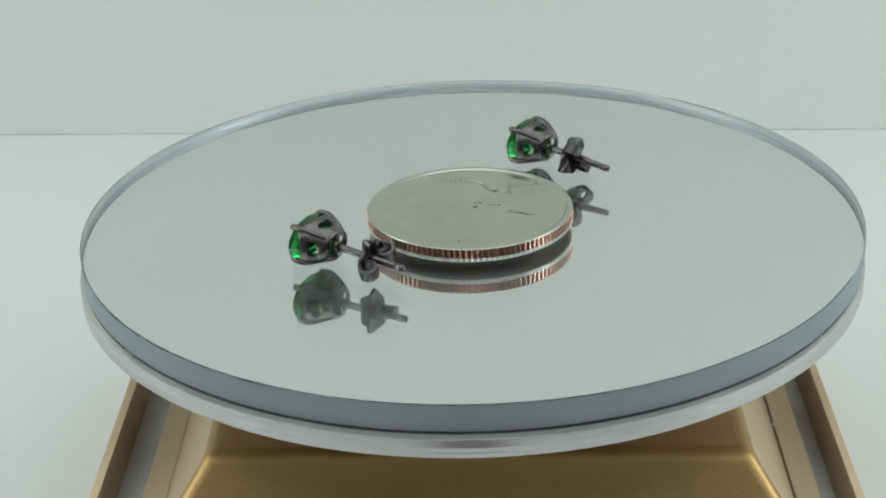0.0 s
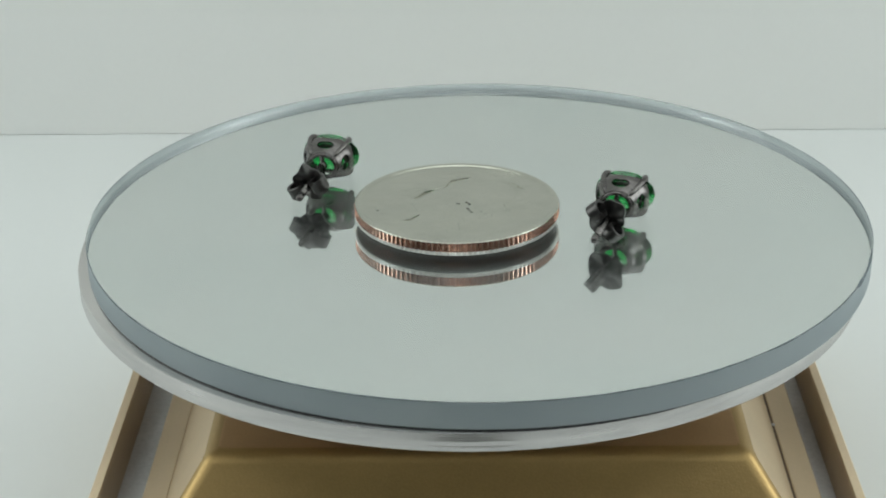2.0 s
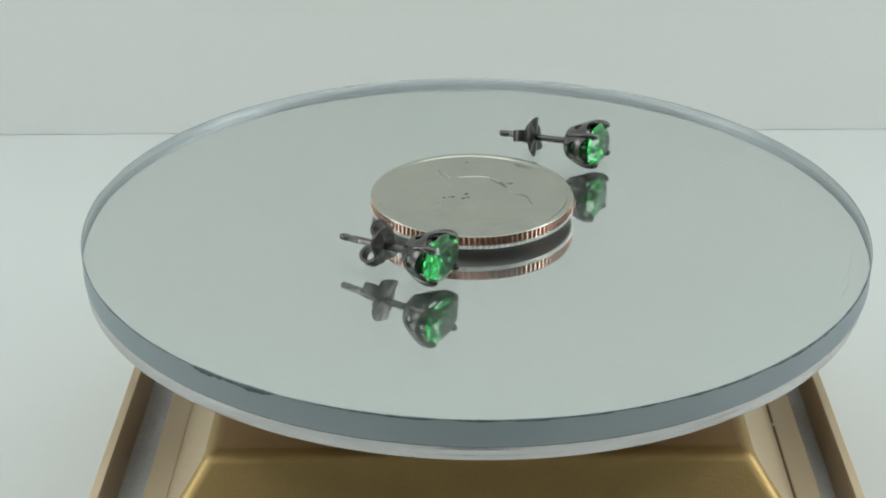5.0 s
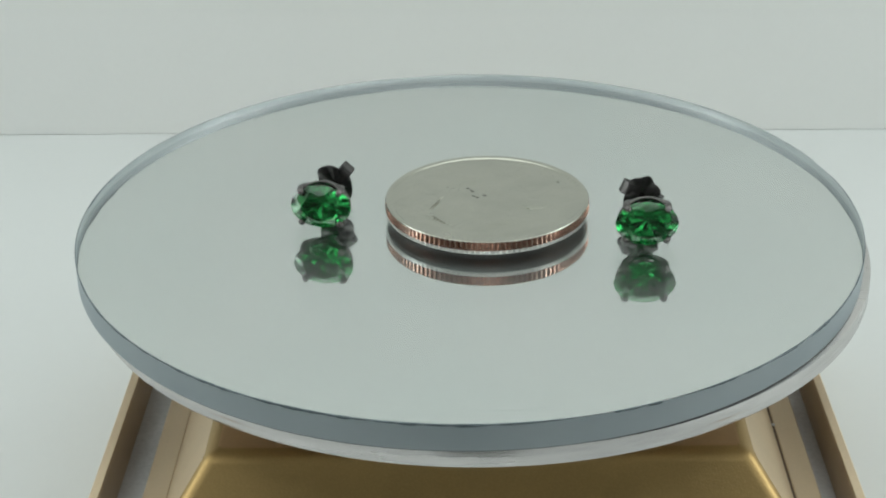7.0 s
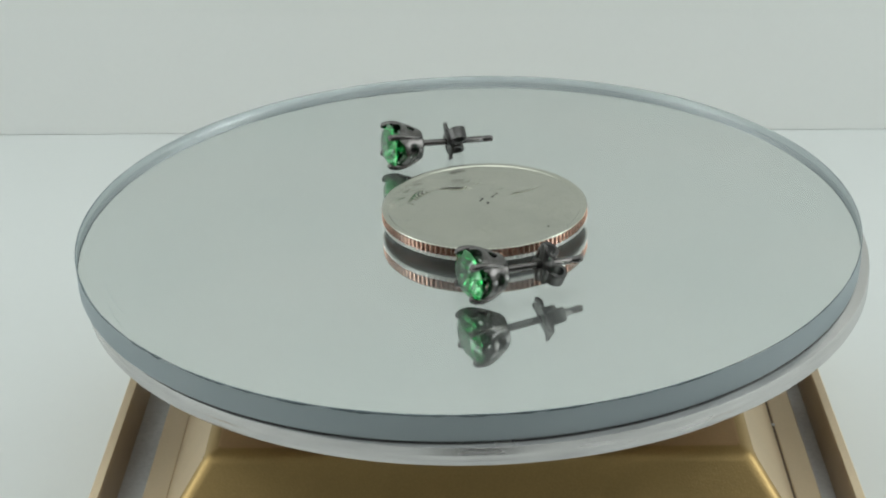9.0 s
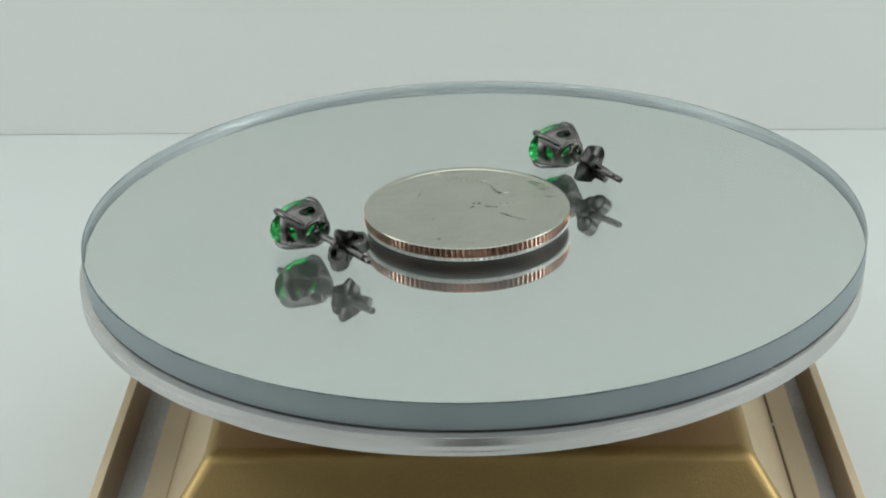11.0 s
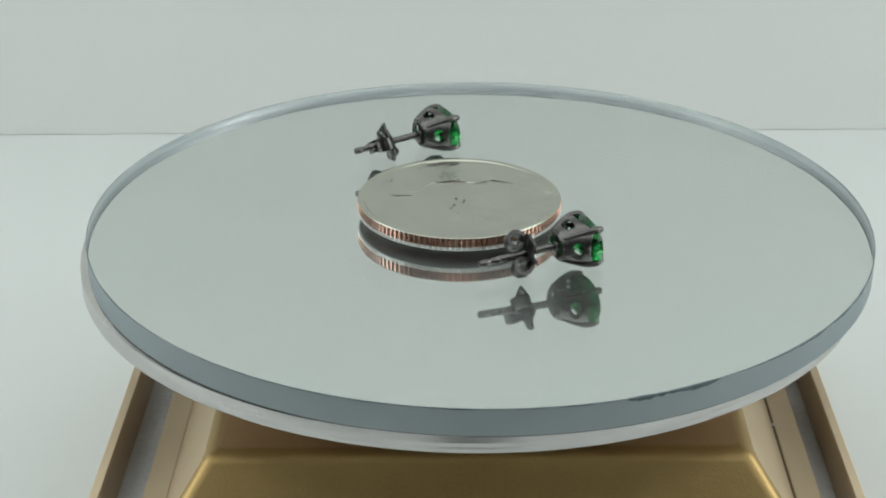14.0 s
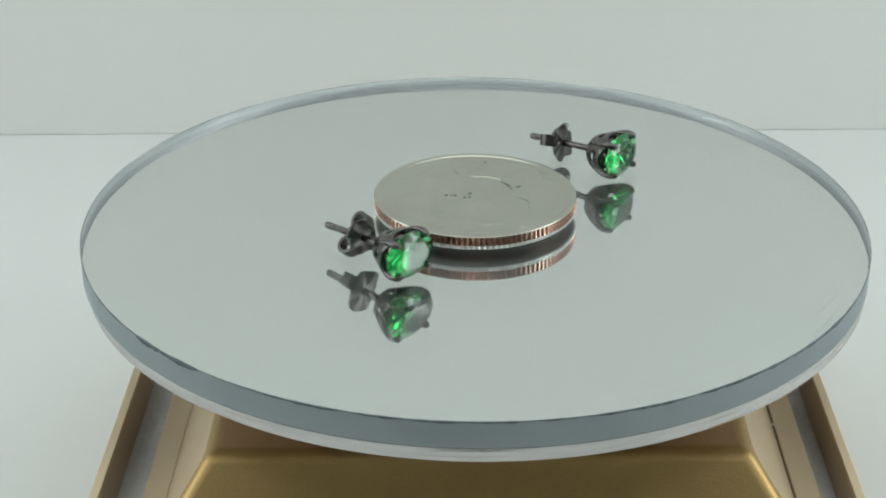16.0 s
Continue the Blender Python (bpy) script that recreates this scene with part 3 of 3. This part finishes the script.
def scroll(sign):
    """One rolled wing of the clutch: a strip that leaves the plate and curls back to the post."""
    bm = bmesh.new()
    n, wide, thick = 48, 0.78, 0.36
    rows = []
    for i in range(n + 1):
        q = i / n
        a = math.pi * (1.04 - 1.86 * q)
        r = 0.98 - 0.13 * q
        w = wide * (1.0 - 0.18 * q)
        x, z = 10.35 + r * math.cos(a), 1.55 + r * math.sin(a)
        if q < 0.12:
            x, z = x + (9.2 - x) * (1 - q / 0.12), z
        ring = []
        for off, y in ((0.5, -w), (0.5, w), (-0.5, w), (-0.5, -w)):
            ring.append(bm.verts.new(((x + math.cos(a) * off * thick) * MM, y * MM,
                                      sign * (z + math.sin(a) * off * thick) * MM)))
        rows.append(ring)
    for p, q in zip(rows, rows[1:]):
        for k in range(4):
            bm.faces.new((p[k], p[(k + 1) % 4], q[(k + 1) % 4], q[k]))
    bm.faces.new(rows[0])
    bm.faces.new(rows[-1][::-1])
    return bm


def stud_earring(clutch_x, clutch_roll, clutch_lean, clutch_yaw, wave, kite):
    root = new("stud_earring")
    tagged(root, "black metal stud earring with an oval green faceted stone, lying down", "earring", "pair of stud earrings")
    part("stone", stone_mesh(), GEM, root, "oval faceted bright green stone")
    bm = bmesh.new()
    basket_panel(bm, math.pi / 2, math.pi / 2 - PRONG, 1.25, 2.2, (0.50, 0.46, 0.05))
    basket_panel(bm, -math.pi / 2, math.pi / 2 - PRONG, 1.25, 2.2, (0.50, 0.46, 0.05))
    basket_panel(bm, 0.0, PRONG, 1.2, 2.25, (0.54, 0.48, 0.0))
    basket_panel(bm, math.pi, PRONG, 1.2, 2.25, (0.54, 0.48, 0.0))
    bmesh.ops.remove_doubles(bm, verts=bm.verts, dist=1e-6)
    basket = part("basket", bm, BLACK_METAL, root, "pierced black metal setting", smooth="all")
    sol = basket.modifiers.new("thickness", "SOLIDIFY")
    sol.thickness, sol.offset = 0.36 * MM, 0.0
    bev = basket.modifiers.new("round", "BEVEL")
    bev.width, bev.segments, bev.limit_method, bev.angle_limit = 0.09 * MM, 2, "ANGLE", radians(50)
    # rear plate: rim, upright bar and boss
    bm = tube([Vector((4.72, 1.72 * math.cos(a), 1.5 * math.sin(a))) * MM for a in
               [TAU * i / 48 for i in range(49)]], 0.26 * MM, 10)
    tube([Vector((4.8, 0, z)) * MM for z in (-1.5, -0.7, 0, 0.7, 1.5)], 0.30 * MM, 10, bm)
    tube([Vector((x, 0, 0)) * MM for x in (4.35, 4.6, 5.0, 5.15)], [r * MM for r in (0.4, 0.6, 0.58, 0.45)], 16, bm)
    part("back_bar", bm, BLACK_METAL, basket, smooth=45)
    seat = tube([Vector((2.55, 2.35 * math.cos(a), 1.75 * math.sin(a))) * MM for a in [TAU * i / 48 for i in range(49)]],
                0.28 * MM, 8)
    part("seat_ring", seat, BLACK_METAL, basket, smooth=45)
    for sy in (-1, 1):
        for sz in (-1, 1):
            phi = math.atan2(sz * math.sin(PRONG), sy * math.cos(PRONG))
            pts = []
            for x in (4.6, 3.9, 3.1, 2.3, 1.6, 1.15):
                p = shell(phi, x, 0.10 + 0.2 * smoothstep((3.6 - x) / 2.4))
                pts.append(Vector(p) * MM)
            g = shell(phi, 1.1, 0.28)
            pts += [Vector((0.8, g[1] * 0.99, g[2] * 0.99)) * MM, Vector((0.52, g[1] * 0.95, g[2] * 0.95)) * MM,
                    Vector((0.38, g[1] * 0.89, g[2] * 0.89)) * MM, Vector((0.36, g[1] * 0.85, g[2] * 0.85)) * MM]
            rad = [r * MM for r in (0.2, 0.3, 0.32, 0.33, 0.37, 0.41, 0.42, 0.42, 0.37, 0.22)]
            part("prong", tube(pts, rad, 12), BLACK_METAL, basket, smooth="all")
    xs = (4.9, 8.0, 12.9, 13.02, 13.2, 13.32, 14.2, 14.45, 14.55)
    rs = (0.44, 0.42, 0.42, 0.32, 0.32, 0.42, 0.42, 0.34, 0.16)
    part("post", tube([(x * MM, 0, 0) for x in xs], [r * MM for r in rs], 20), BLACK_METAL, root, smooth=45)
    clutch = part("clutch_plate", scalloped_plate(wave, kite), CLUTCH_METAL, root, "scalloped black butterfly clutch", smooth=45)
    m = Matrix.Translation((clutch_x * MM, 0, 0)) @ Matrix.Rotation(radians(clutch_roll), 4, "X") @ \
        Matrix.Rotation(radians(clutch_yaw), 4, "Z") @ Matrix.Rotation(radians(clutch_lean), 4, "Y") @ Matrix.Translation((-9.2 * MM, 0, 0))
    clutch.matrix_basis = m
    for s in (-1, 1):
        part("scroll", scroll(s), CLUTCH_METAL, clutch, smooth=35)
    return root


def lying(face, tip, roll=0.0):
    """The pose on the disc of an earring from the middle of its table to its tip, in mm."""
    f, t = Vector(face) * MM, Vector(tip) * MM
    x = (t - f).normalized()
    y = Vector((0, 0, 1)).cross(x).normalized()
    z = x.cross(y)
    m = Matrix((x, y, z)).transposed().to_4x4()
    return Matrix.Translation(f) @ m @ Matrix.Rotation(radians(roll), 4, "X")


plate = turntable_plate()
disc = mirror_disc()
quarter = coin()
stud_a = stud_earring(9.6, -66, 4, 6, 0.085, 0.0)
stud_b = stud_earring(8.5, 42, -4, 2, 0.045, 0.08)


def motions():
    moving = ((plate, Matrix.Translation((-0.43 * MM, -0.33 * MM, 0))),
              (disc, Matrix.Translation((-0.04 * MM, 0.79 * MM, 0))),
              (quarter, Matrix.Translation((-0.73 * MM, -1.79 * MM, 0.02 * MM))),
              (stud_a, lying((-21.4, -6.5, 2.74), (-11.74, -17.3, 1.95))),
              (stud_b, lying((10.05, 15.7, 2.74), (18.45, 3.6, 1.95))))
    for thing, m in moving:
        walk(thing, [(i * 0.25, turn(i * 0.25) @ m) for i in range(65)])


motions()
